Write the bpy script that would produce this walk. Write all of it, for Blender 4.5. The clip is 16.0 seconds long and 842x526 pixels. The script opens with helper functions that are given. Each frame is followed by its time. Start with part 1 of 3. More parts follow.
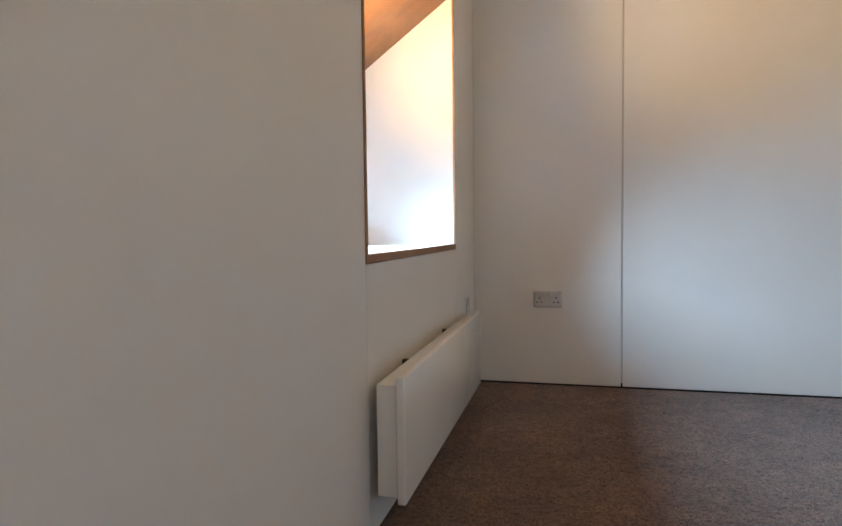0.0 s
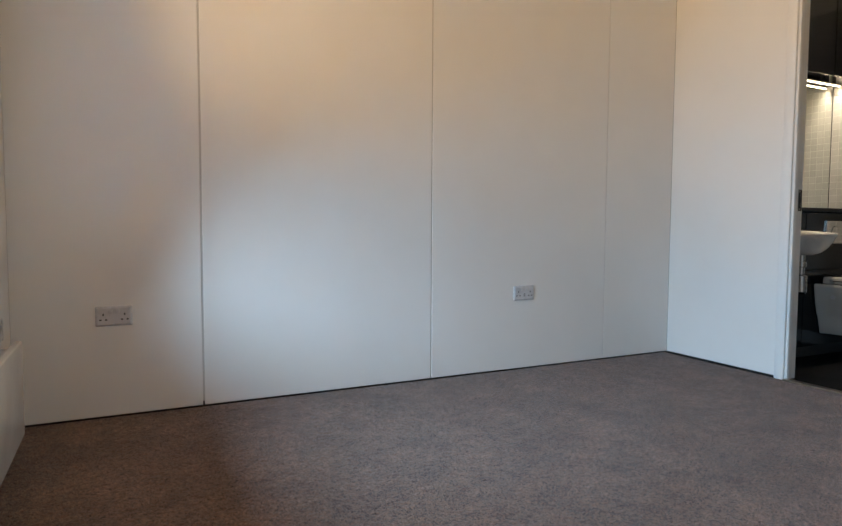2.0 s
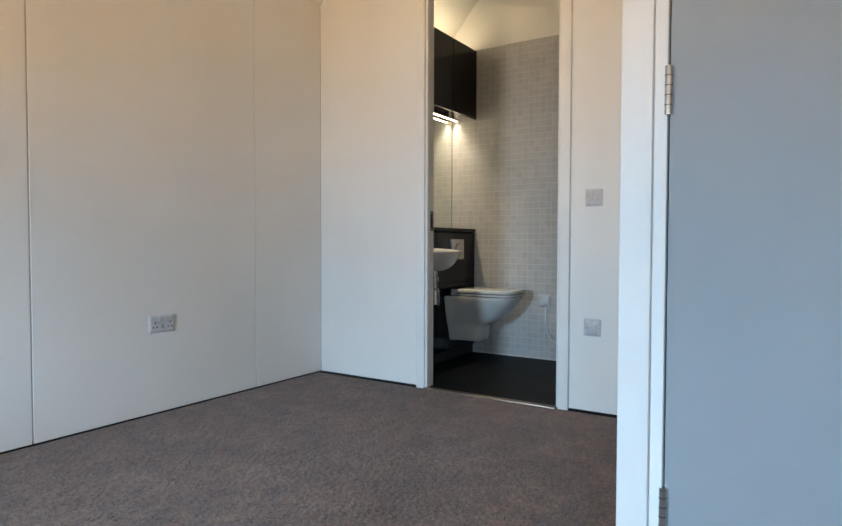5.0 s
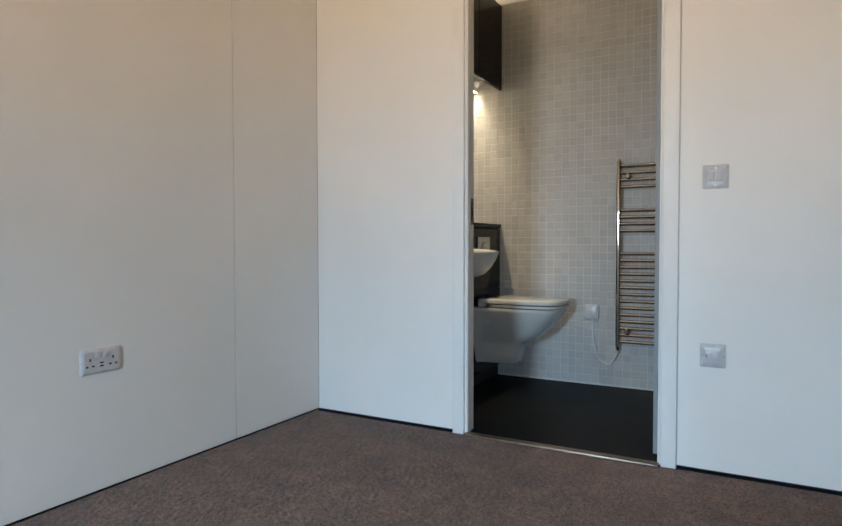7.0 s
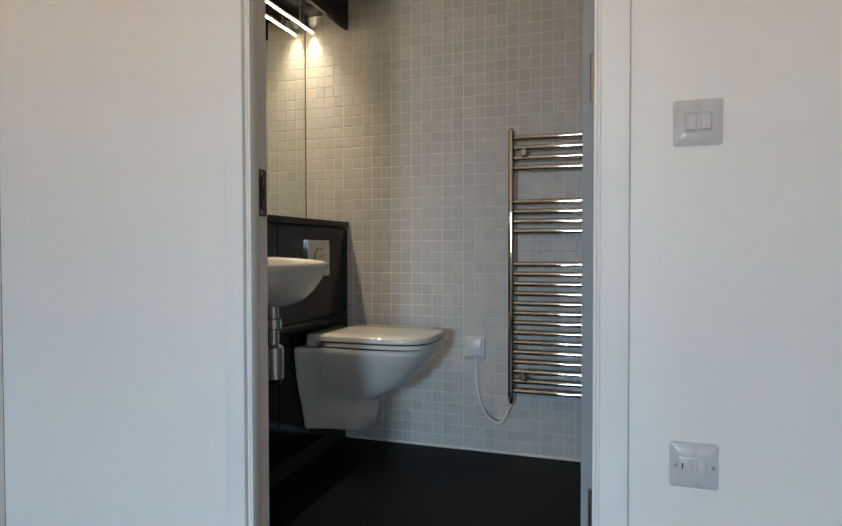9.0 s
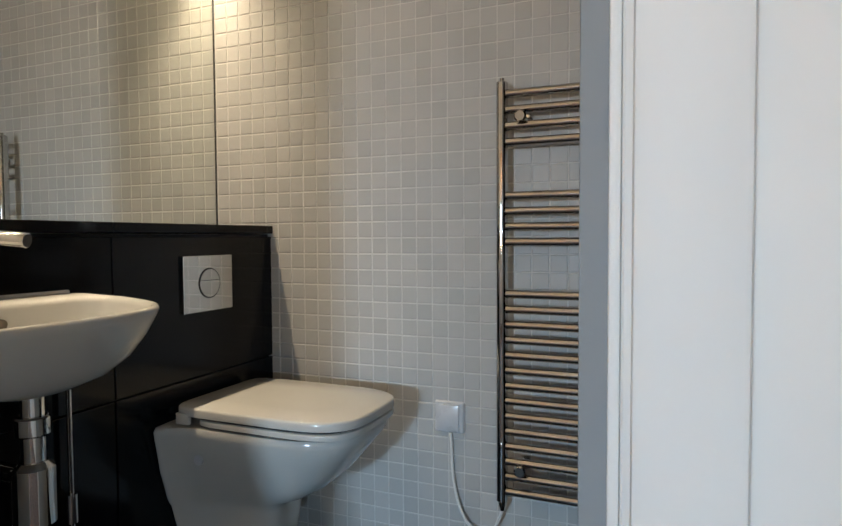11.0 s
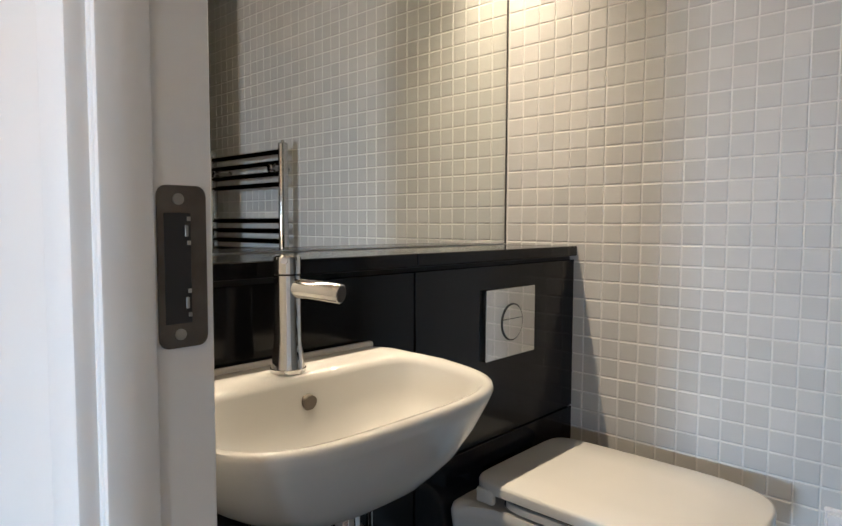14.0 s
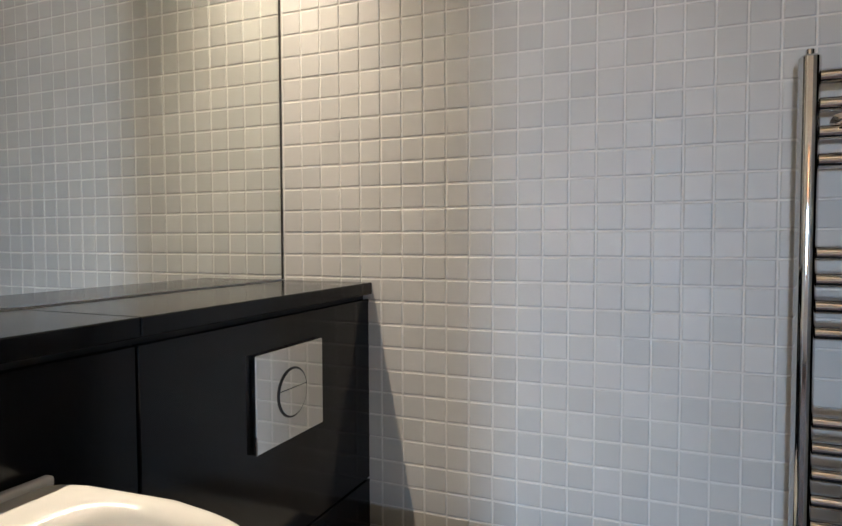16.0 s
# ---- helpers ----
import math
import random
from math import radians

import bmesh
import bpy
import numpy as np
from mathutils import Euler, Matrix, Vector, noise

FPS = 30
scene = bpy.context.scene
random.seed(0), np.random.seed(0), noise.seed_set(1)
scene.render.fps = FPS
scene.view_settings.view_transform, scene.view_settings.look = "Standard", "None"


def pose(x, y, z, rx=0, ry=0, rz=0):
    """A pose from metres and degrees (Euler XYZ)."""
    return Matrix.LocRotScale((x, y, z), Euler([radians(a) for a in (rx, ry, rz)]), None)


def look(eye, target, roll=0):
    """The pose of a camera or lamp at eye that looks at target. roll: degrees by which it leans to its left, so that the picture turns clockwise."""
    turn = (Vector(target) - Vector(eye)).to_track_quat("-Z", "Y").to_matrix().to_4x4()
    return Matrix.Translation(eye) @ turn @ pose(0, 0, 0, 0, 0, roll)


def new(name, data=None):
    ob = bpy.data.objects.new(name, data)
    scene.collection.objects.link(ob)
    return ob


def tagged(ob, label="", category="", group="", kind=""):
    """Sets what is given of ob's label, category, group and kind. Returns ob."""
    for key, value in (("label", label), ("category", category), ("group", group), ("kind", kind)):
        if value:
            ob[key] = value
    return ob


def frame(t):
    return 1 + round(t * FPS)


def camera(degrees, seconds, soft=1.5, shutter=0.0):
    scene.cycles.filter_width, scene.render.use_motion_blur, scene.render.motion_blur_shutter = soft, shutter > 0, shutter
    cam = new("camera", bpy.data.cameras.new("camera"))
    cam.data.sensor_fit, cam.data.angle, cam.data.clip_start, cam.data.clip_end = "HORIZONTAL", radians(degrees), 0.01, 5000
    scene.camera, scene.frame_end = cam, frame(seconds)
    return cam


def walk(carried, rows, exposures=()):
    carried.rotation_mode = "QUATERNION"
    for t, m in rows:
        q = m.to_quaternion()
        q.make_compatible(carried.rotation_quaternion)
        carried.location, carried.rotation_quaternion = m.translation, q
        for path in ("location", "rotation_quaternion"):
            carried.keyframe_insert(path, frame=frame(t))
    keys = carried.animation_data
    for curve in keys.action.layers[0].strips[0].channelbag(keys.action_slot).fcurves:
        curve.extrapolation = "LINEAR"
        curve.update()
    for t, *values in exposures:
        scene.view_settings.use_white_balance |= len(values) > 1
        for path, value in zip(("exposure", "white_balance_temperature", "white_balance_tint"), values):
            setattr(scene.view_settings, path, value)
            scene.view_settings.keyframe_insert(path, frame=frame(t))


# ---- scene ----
cam = camera(69.2, 16.0)
PATH = [
    (0, (-3.242, -3.221, 0.812), (-3.727, -1.284, 0.709), -0.7),
    (0.5, (-3.391, -3.056, 0.827), (-3.608, -1.071, 0.717), -0.1),
    (1, (-3.416, -2.979, 0.83), (-3.408, -0.982, 0.721), -0.1),
    (1.5, (-3.466, -2.901, 0.818), (-3.027, -0.953, 0.71), 0.3),
    (2, (-3.335, -2.973, 0.85), (-2.456, -1.181, 0.731), 0.3),
    (2.5, (-3.361, -2.994, 0.872), (-2.173, -1.389, 0.757), 0.6),
    (3, (-3.325, -3.025, 0.869), (-1.923, -1.598, 0.763), 0.6),
    (3.5, (-3.28, -3.061, 0.875), (-1.687, -1.857, 0.776), 0.7),
    (6, (-2.855, -2.371, 0.857), (-1.157, -1.316, 0.795), 0.0),
    (6.5, (-2.696, -2.149, 0.845), (-0.979, -1.124, 0.783), -0.1),
    (7, (-2.498, -1.978, 0.859), (-0.746, -1.015, 0.797), -0.1),
    (7.5, (-2.207, -1.809, 0.884), (-0.396, -0.962, 0.821), -0.1),
    (8, (-1.916, -1.743, 0.885), (-0.055, -1.014, 0.824), -0.1),
    (8.5, (-1.59, -1.756, 0.923), (0.29, -1.075, 0.86), -0.3),
    (9, (-1.285, -1.715, 0.864), (0.609, -1.077, 0.818), -0.1),
    (11.5, (-0.242, -1.679, 0.969), (1.544, -0.787, 0.855), -0.7),
    (12, (-0.209, -1.670, 0.987), (1.432, -0.531, 0.895), -0.7),
    (12.5, (-0.217, -1.654, 1.017), (1.275, -0.326, 0.912), -0.5),
    (13, (-0.231, -1.556, 1.029), (1.216, -0.179, 0.921), -0.5),
    (13.5, (-0.242, -1.431, 1.008), (1.209, -0.058, 0.908), -0.7),
    (14, (-0.155, -1.271, 1.038), (1.312, 0.082, 0.913), 0.2),
    (14.5, (-0.069, -1.181, 1.027), (1.433, 0.134, 0.906), 0.1),
    (15, (-0.025, -1.101, 1.022), (1.624, 0.026, 0.928), 0.0),
    (15.5, (0.022, -1.052, 1.052), (1.812, -0.164, 0.957), 0.5),
    (16, (0.124, -1.092, 1.077), (1.97, -0.325, 0.994), -0.2),
]
EXPOSURES = [(0, 0.05, 6000, 10), (1.5, 0.1, 6050, 10), (3.0, 0.12, 6000, 8), (6, 0.2, 6080, 8), (7.5, 0.2, 6150, 8), (9, 0.1, 6300, 9), (11.5, 0.55, 6200, 10), (13, 0.85, 6150, 12), (14.5, 0.8, 5800, 12), (16, 0.65, 5700, 12)]
walk(cam, [(t, look(eye, target, roll)) for t, eye, target, roll in PATH], EXPOSURES)

# ---- world, sun, large lights ----
world = bpy.data.worlds.new("world")
scene.world = world
world.use_nodes = True
wn = world.node_tree.nodes
sky = wn.new("ShaderNodeTexSky")
sky.sky_type, sky.sun_disc = "NISHITA", False
sky.sun_elevation, sky.sun_rotation = radians(35), radians(120)
world.node_tree.links.new(sky.outputs[0], wn["Background"].inputs[0])
wn["Background"].inputs[1].default_value = 0.1
sun = new("sun", bpy.data.lights.new("sun", "SUN"))
sun.data.energy, sun.data.angle, sun.data.color = 3.0, radians(0.5), (1.0, 0.94, 0.84)
sun.matrix_world = look((6, -5, 6), (0, 0, 0))


def area_lamp(name, eye, target, sx, sy, watts, colour, spread=180):
    lamp = new(name, bpy.data.lights.new(name, "AREA"))
    lamp.data.shape, lamp.data.size, lamp.data.size_y = "RECTANGLE", sx, sy
    lamp.data.energy, lamp.data.color, lamp.data.spread = watts, colour, radians(spread)
    lamp.matrix_world = look(eye, target)
    return lamp


# daylight through the two bedroom windows: cool from the sky, warm from the sunlit ground
for y, share in ((-1.148, 1.0), (-3.55, 0.55)):
    area_lamp("window_sky_light", (-4.36, y, 1.12), (-3.36, y, 0.56), 0.46, 0.40, 33 * share, (0.53, 0.785, 1.0), 94)
    area_lamp("window_ground_light", (-4.37, y, 1.0), (-3.37, y, 1.87), 0.46, 0.46, 27 * share, (1.0, 0.63, 0.28), 95)

# ---- materials ----


def nodes_of(name):
    m = bpy.data.materials.new(name)
    m.use_nodes = True
    t = m.node_tree
    return m, t, t.nodes["Principled BSDF"]


def noise_node(t, scale, detail=4.0, rough=0.55, coords="Object"):
    c = t.nodes.new("ShaderNodeTexCoord")
    n = t.nodes.new("ShaderNodeTexNoise")
    n.inputs["Scale"].default_value, n.inputs["Detail"].default_value = scale, detail
    n.inputs["Roughness"].default_value = rough
    t.links.new(c.outputs[coords], n.inputs["Vector"])
    return n


def ramp(t, source, stops):
    r = t.nodes.new("ShaderNodeValToRGB")
    while len(r.color_ramp.elements) < len(stops):
        r.color_ramp.elements.new(0.5)
    for e, (p, c) in zip(r.color_ramp.elements, stops):
        e.position, e.color = p, (*c, 1)
    t.links.new(source, r.inputs[0])
    return r


def bump(t, bsdf, source, strength, distance):
    b = t.nodes.new("ShaderNodeBump")
    b.inputs["Strength"].default_value, b.inputs["Distance"].default_value = strength, distance
    t.links.new(source, b.inputs["Height"])
    t.links.new(b.outputs[0], bsdf.inputs["Normal"])
    return b


def surface(name, dark, light, rough, scale=3.0, fine=120.0, relief=0.1, distance=0.001, metal=0.0, spec=0.5, rough_var=0.08):
    """A surface with slow blotches in its colour, fine relief and uneven gloss."""
    m, t, b = nodes_of(name)
    slow = noise_node(t, scale)
    col = ramp(t, slow.outputs[0], [(0.3, dark), (0.7, light)])
    t.links.new(col.outputs[0], b.inputs["Base Color"])
    quick = noise_node(t, fine, 3.0)
    if relief:
        bump(t, b, quick.outputs[0], relief, distance)
    g = t.nodes.new("ShaderNodeMapRange")
    g.inputs["To Min"].default_value, g.inputs["To Max"].default_value = max(0.02, rough - rough_var), rough + rough_var
    t.links.new(slow.outputs[0], g.inputs["Value"])
    t.links.new(g.outputs[0], b.inputs["Roughness"])
    b.inputs["Metallic"].default_value = metal
    b.inputs["Specular IOR Level"].default_value = spec
    return m


M_PANEL = surface("white_wall_panel", (0.76, 0.745, 0.72), (0.80, 0.79, 0.77), 0.5, 1.5, 260, 0.06, 0.0006)
M_CEIL = surface("ceiling_paint", (0.78, 0.77, 0.74), (0.82, 0.81, 0.78), 0.7, 2, 200, 0.06)
M_TRIM = surface("white_gloss_trim", (0.76, 0.755, 0.74), (0.80, 0.795, 0.78), 0.52, 4, 90, 0.06, 0.0006, spec=0.35)
M_GAP = surface("shadow_gap", (0.02, 0.018, 0.016), (0.035, 0.03, 0.028), 0.9)
M_SEAM = surface("joint_strip", (0.46, 0.44, 0.41), (0.54, 0.52, 0.49), 0.5)
M_DOOR = surface("grey_door_paint", (0.295, 0.318, 0.34), (0.32, 0.345, 0.365), 0.62, 2.5, 220, 0.05, 0.0005, spec=0.25)
M_WOOD = surface("raw_board_edge", (0.26, 0.13, 0.06), (0.36, 0.20, 0.10), 0.6, 14, 300, 0.2)
M_SOFFIT = surface("orange_wood_soffit", (0.15, 0.060, 0.017), (0.26, 0.110, 0.034), 0.5, 9, 160, 0.15)
M_PLASTIC = surface("white_plastic", (0.53, 0.53, 0.55), (0.57, 0.57, 0.59), 0.28, 20, 400, 0.02)
M_DARK = surface("dark_slot", (0.01, 0.01, 0.01), (0.02, 0.02, 0.02), 0.6)
M_RAD = surface("radiator_enamel", (0.77, 0.75, 0.71), (0.80, 0.785, 0.75), 0.16, 3, 200, 0.03, 0.0004)
M_CERAMIC = surface("sanitary_ceramic", (0.520, 0.513, 0.490), (0.555, 0.548, 0.524), 0.06, 4, 30, 0.02, 0.0006, rough_var=0.03)
M_CHROME = surface("chrome", (0.56, 0.55, 0.54), (0.64, 0.63, 0.62), 0.045, 12, 60, 0.02, 0.0003, metal=1.0, rough_var=0.02)
M_STEEL = surface("satin_steel", (0.42, 0.39, 0.35), (0.50, 0.47, 0.43), 0.34, 30, 400, 0.06, 0.0003, metal=1.0)
M_STRIKE = surface("dull_bronze_plate", (0.10, 0.085, 0.07), (0.15, 0.13, 0.11), 0.45, 40, 400, 0.05, 0.0003, metal=0.6)
M_BLACK = surface("black_gloss_panel", (0.004, 0.004, 0.005), (0.007, 0.007, 0.008), 0.12, 3, 60, 0.02, 0.0004, spec=0.22, rough_var=0.04)
M_BLACKF = surface("black_floor_sheet", (0.005, 0.005, 0.006), (0.010, 0.010, 0.011), 0.5, 5, 350, 0.15, 0.0006, spec=0.08)
M_GROUT = surface("pale_grout", (0.58, 0.567, 0.545), (0.65, 0.637, 0.615), 0.8, 30, 500, 0.3)
M_CABLE = surface("white_flex", (0.66, 0.66, 0.65), (0.74, 0.74, 0.73), 0.5)
M_OUTSIDE = surface("clay_bounce_ground", (0.30, 0.16, 0.08), (0.42, 0.24, 0.12), 0.9, 0.6, 8, 0.3)
M_THRESH = surface("worn_metal_strip", (0.22, 0.17, 0.12), (0.34, 0.28, 0.22), 0.35, 40, 300, 0.2, 0.0005, metal=0.8, rough_var=0.15)

M_MIRROR, _t, _b = nodes_of("mirror_silver")
_b.inputs["Base Color"].default_value, _b.inputs["Metallic"].default_value = (0.86, 0.88, 0.85, 1), 1.0
_b.inputs["Roughness"].default_value = 0.015

M_GLASS, _t, _b = nodes_of("window_glass")
_b.inputs["Base Color"].default_value, _b.inputs["Roughness"].default_value = (1, 1, 1, 1), 0.0
_b.inputs["Transmission Weight"].default_value = 1.0

M_LED, _t, _b = nodes_of("led_diffuser")
_b.inputs["Base Color"].default_value = (0.9, 0.85, 0.75, 1)
_b.inputs["Emission Color"].default_value, _b.inputs["Emission Strength"].default_value = (1.0, 0.76, 0.45, 1), 22.0

# mosaic tile: each a little different
M_TILE, _t, _b = nodes_of("glazed_mosaic_tile")
_i = _t.nodes.new("ShaderNodeObjectInfo")
_g = _t.nodes.new("ShaderNodeNewGeometry")
_a = _t.nodes.new("ShaderNodeMath")
_a.operation = "ADD"
_t.links.new(_i.outputs["Random"], _a.inputs[0])
_t.links.new(_g.outputs["Random Per Island"], _a.inputs[1])
_f = _t.nodes.new("ShaderNodeMath")
_f.operation = "FRACT"
_t.links.new(_a.outputs[0], _f.inputs[0])
_r = ramp(_t, _f.outputs[0], [(0.0, (0.425, 0.419, 0.410)), (0.5, (0.450, 0.444, 0.434)), (1.0, (0.478, 0.471, 0.460))])
_t.links.new(_r.outputs[0], _b.inputs["Base Color"])
_n = noise_node(_t, 22, 2.0, coords="Object")
bump(_t, _b, _n.outputs[0], 0.12, 0.003)
_b.inputs["Roughness"].default_value = 0.42
_b.inputs["Specular IOR Level"].default_value = 0.35

# carpet: mottled pile with fibre-scale relief
M_CARPET, _t, _b = nodes_of("brown_carpet_pile")
_s = noise_node(_t, 3.4, 6.0, 0.7)
_q = noise_node(_t, 165, 4.0, 0.8)
_m = noise_node(_t, 11, 7.0, 0.78)
_c = ramp(_t, _s.outputs[0], [(0.32, (0.086, 0.048, 0.034)), (0.68, (0.152, 0.092, 0.067))])
_d = ramp(_t, _q.outputs[0], [(0.40, (0.14, 0.132, 0.125)), (0.60, (2.0, 1.94, 1.87))])
_e = ramp(_t, _m.outputs[0], [(0.36, (0.74, 0.74, 0.74)), (0.64, (1.24, 1.24, 1.24))])
_x = _t.nodes.new("ShaderNodeMix")
_x.data_type, _x.blend_type, _x.inputs[0].default_value = "RGBA", "MULTIPLY", 1.0
_t.links.new(_c.outputs[0], _x.inputs[6])
_t.links.new(_d.outputs[0], _x.inputs[7])
_y = _t.nodes.new("ShaderNodeMix")
_y.data_type, _y.blend_type, _y.inputs[0].default_value = "RGBA", "MULTIPLY", 1.0
_t.links.new(_x.outputs[2], _y.inputs[6])
_t.links.new(_e.outputs[0], _y.inputs[7])
_t.links.new(_y.outputs[2], _b.inputs["Base Color"])
bump(_t, _b, _q.outputs[0], 0.8, 0.005)
_b.inputs["Roughness"].default_value = 0.95
_b.inputs["Specular IOR Level"].default_value = 0.1
_b.inputs["Sheen Weight"].default_value = 0.25

# ---- mesh helpers ----


def box(bm, x0, x1, y0, y1, z0, z1, bevel=0.0, seg=2):
    """A box between two corners, its edges rounded by bevel."""
    made = bmesh.ops.create_cube(bm, size=1.0)["verts"]
    for v in made:
        v.co = Vector(((x0 + x1) / 2 + v.co.x * (x1 - x0), (y0 + y1) / 2 + v.co.y * (y1 - y0), (z0 + z1) / 2 + v.co.z * (z1 - z0)))
    if bevel:
        bmesh.ops.bevel(bm, geom=list({e for v in made for e in v.link_edges}), offset=bevel, segments=seg, profile=0.5, affect="EDGES")
    return bm


def a_box(x0, x1, y0, y1, z0, z1, bevel=0.0, seg=2):
    return box(bmesh.new(), x0, x1, y0, y1, z0, z1, bevel, seg)


def loft(bm, loops, close_start=True, close_end=True):
    """Skin between closed loops with the same number of points."""
    rings = [[bm.verts.new(p) for p in loop] for loop in loops]
    n = len(rings[0])
    for a, b in zip(rings, rings[1:]):
        for i in range(n):
            bm.faces.new((a[i], a[(i + 1) % n], b[(i + 1) % n], b[i]))
    if close_start:
        bm.faces.new(list(reversed(rings[0])))
    if close_end:
        bm.faces.new(rings[-1])
    bmesh.ops.recalc_face_normals(bm, faces=bm.faces)
    return bm


def tube(bm, points, r, n=14, r2=None):
    """A round tube along points; r may be a list of radii."""
    pts = [Vector(p) for p in points]
    radii = r if isinstance(r, (list, tuple)) else [r] * len(pts)
    loops, side = [], None
    for i, p in enumerate(pts):
        d = (pts[min(i + 1, len(pts) - 1)] - pts[max(i - 1, 0)]).normalized()
        if side is None:
            side = d.orthogonal().normalized()
        side = (side - d * side.dot(d)).normalized()
        up = d.cross(side)
        loops.append([p + (side * math.cos(k * 2 * math.pi / n) + up * math.sin(k * 2 * math.pi / n)) * radii[i] for k in range(n)])
    return loft(bm, loops)


def a_tube(points, r, n=14):
    return tube(bmesh.new(), points, r, n)


def d_loop(cx, hx, y_back, y_front, z, e_back=9.0, e_front=3.0, n=56, tilt=0.0):
    """A loop like the plan of a basin: square at the back, bowed at the front."""
    out = []
    for k in range(n):
        a = 2 * math.pi * k / n
        c, s = math.cos(a), math.sin(a)
        e = e_back if s > 0 else e_front
        x = cx + hx * math.copysign(abs(c) ** (2 / e), c)
        yc, hy = (y_back + y_front) / 2, (y_back - y_front) / 2
        y = yc + hy * math.copysign(abs(s) ** (2 / e), s)
        out.append((x, y, z + tilt * (y_back - y)))
    return out


def part(name, bm, material, parent=None, label="", smooth=35):
    """Links a bmesh as one mesh object under a thing or a part, with its points in world metres."""
    me = bpy.data.meshes.new(name)
    bm.to_mesh(me)
    bm.free()
    me.materials.append(material)
    if smooth:
        me.polygons.foreach_set("use_smooth", [True] * len(me.polygons))
        me.set_sharp_from_angle(angle=radians(smooth))
    ob = new(name, me)
    if parent is not None:
        ob.parent = parent
        if parent.data is None:
            ob.matrix_parent_inverse = Matrix.Translation(parent.location).inverted()
    if label:
        ob["label"] = label
    return ob


def thing(name, label, category, at, group=""):
    ob = new(name)
    ob.location = at
    ob.empty_display_size = 0.05
    return tagged(ob, label, category, group)


def structure(name, bm, material, label, category, smooth=0):
    return tagged(part(name, bm, material, None, "", smooth), label, category, kind="structure")


# ---- main measures ----
XW, XT = -3.755, 1.243            # window wall, tiled wall
YM, YB = -0.30, -0.513           # mirror wall, front of the boxing
DL, DR, DTOP = -0.838, -1.658, 2.342   # bathroom doorway
WY0, WY1, WZ0, WZ1 = -1.752, -0.545, 0.735, 1.835   # window recess
XC, YC, YD = -1.715, -2.424, -2.398   # cupboard wall, its corner, its doorway
YF = -0.523                       # front of the wall cabinet

# ---- floors ----
_fl = structure("floor_bedroom", a_box(XW - 0.1, -0.012, -4.3, 0.1, -0.12, 0.0), M_CARPET, "brown-grey short pile carpet with brushed patches", "floor")


def carpet_pile(x0, x1, y0, y1, step):
    """A sheet of small uneven tufts, a few millimetres high."""
    rng = np.random.default_rng(11)
    nx, ny = int((x1 - x0) / step), int((y1 - y0) / step)
    gx, gy = np.meshgrid(np.linspace(x0, x1, nx), np.linspace(y0, y1, ny), indexing="ij")
    inner = np.zeros((nx, ny))
    inner[1:-1, 1:-1] = 1.0
    gz = 0.0004 + inner * (rng.random((nx, ny)) ** 1.5 * 0.0048 + 0.0012)
    gx = gx + inner * (rng.random((nx, ny)) - 0.5) * step * 0.7
    gy = gy + inner * (rng.random((nx, ny)) - 0.5) * step * 0.7
    k = np.arange(nx * ny).reshape(nx, ny)
    quads = np.stack([k[:-1, :-1], k[1:, :-1], k[1:, 1:], k[:-1, 1:]], axis=-1).reshape(-1, 4)
    me = bpy.data.meshes.new("pile")
    me.vertices.add(nx * ny)
    me.vertices.foreach_set("co", np.stack([gx, gy, gz], axis=-1).astype(np.float32).ravel())
    me.loops.add(quads.size)
    me.loops.foreach_set("vertex_index", quads.astype(np.int32).ravel())
    me.polygons.add(len(quads))
    me.polygons.foreach_set("loop_start", np.arange(0, quads.size, 4, dtype=np.int32))
    me.update()
    me.validate()
    me.materials.append(M_CARPET)
    return me


_pl = new("carpet_pile", carpet_pile(XW, -0.041, -2.39, 0.0, 0.0068))
_pl.parent = _fl
tagged(_pl, "short brown carpet tufts", kind="stuff")
structure("floor_bathroom", a_box(-0.012, XT + 0.1, -2.5, 0.0, -0.12, 0.004), M_BLACKF, "black sheet flooring in the shower room", "floor")
structure("threshold", a_box(-0.040, 0.006, DR, DL, 0.0, 0.011, 0.004), M_THRESH, "worn brown metal threshold strip at the doorway", "threshold", 30)

# ---- bedroom walls: backing with separate boards ----


def boards(name, wall_bm, spans, label, make):
    wall = structure(name, wall_bm, M_GAP, label, "wall")
    for a, b in spans:
        part("board", make(a, b), M_PANEL, wall)
    return wall


seams = [XW, -3.004, -1.812, -0.572, 0.0]
half = [0.0, 0.0045, 0.0035, 0.0018, 0.0]      # half widths of the open joints
wall_n = boards("wall_north", a_box(XW - 0.1, 0.1, 0.012, 0.16, 0.0, 2.7),
                [(a + half[i], b - half[i + 1]) for i, (a, b) in enumerate(zip(seams, seams[1:]))],
                "white painted board wall with upright joints", lambda a, b: a_box(a, b, 0.0, 0.012, 0.012, 2.66, 0.0012, 1))
for s, h in zip(seams[1:-1], half[1:-1]):
    part("joint_strip", a_box(s - h, s + h, 0.0035, 0.0118, 0.03, 2.66), M_SEAM, wall_n)

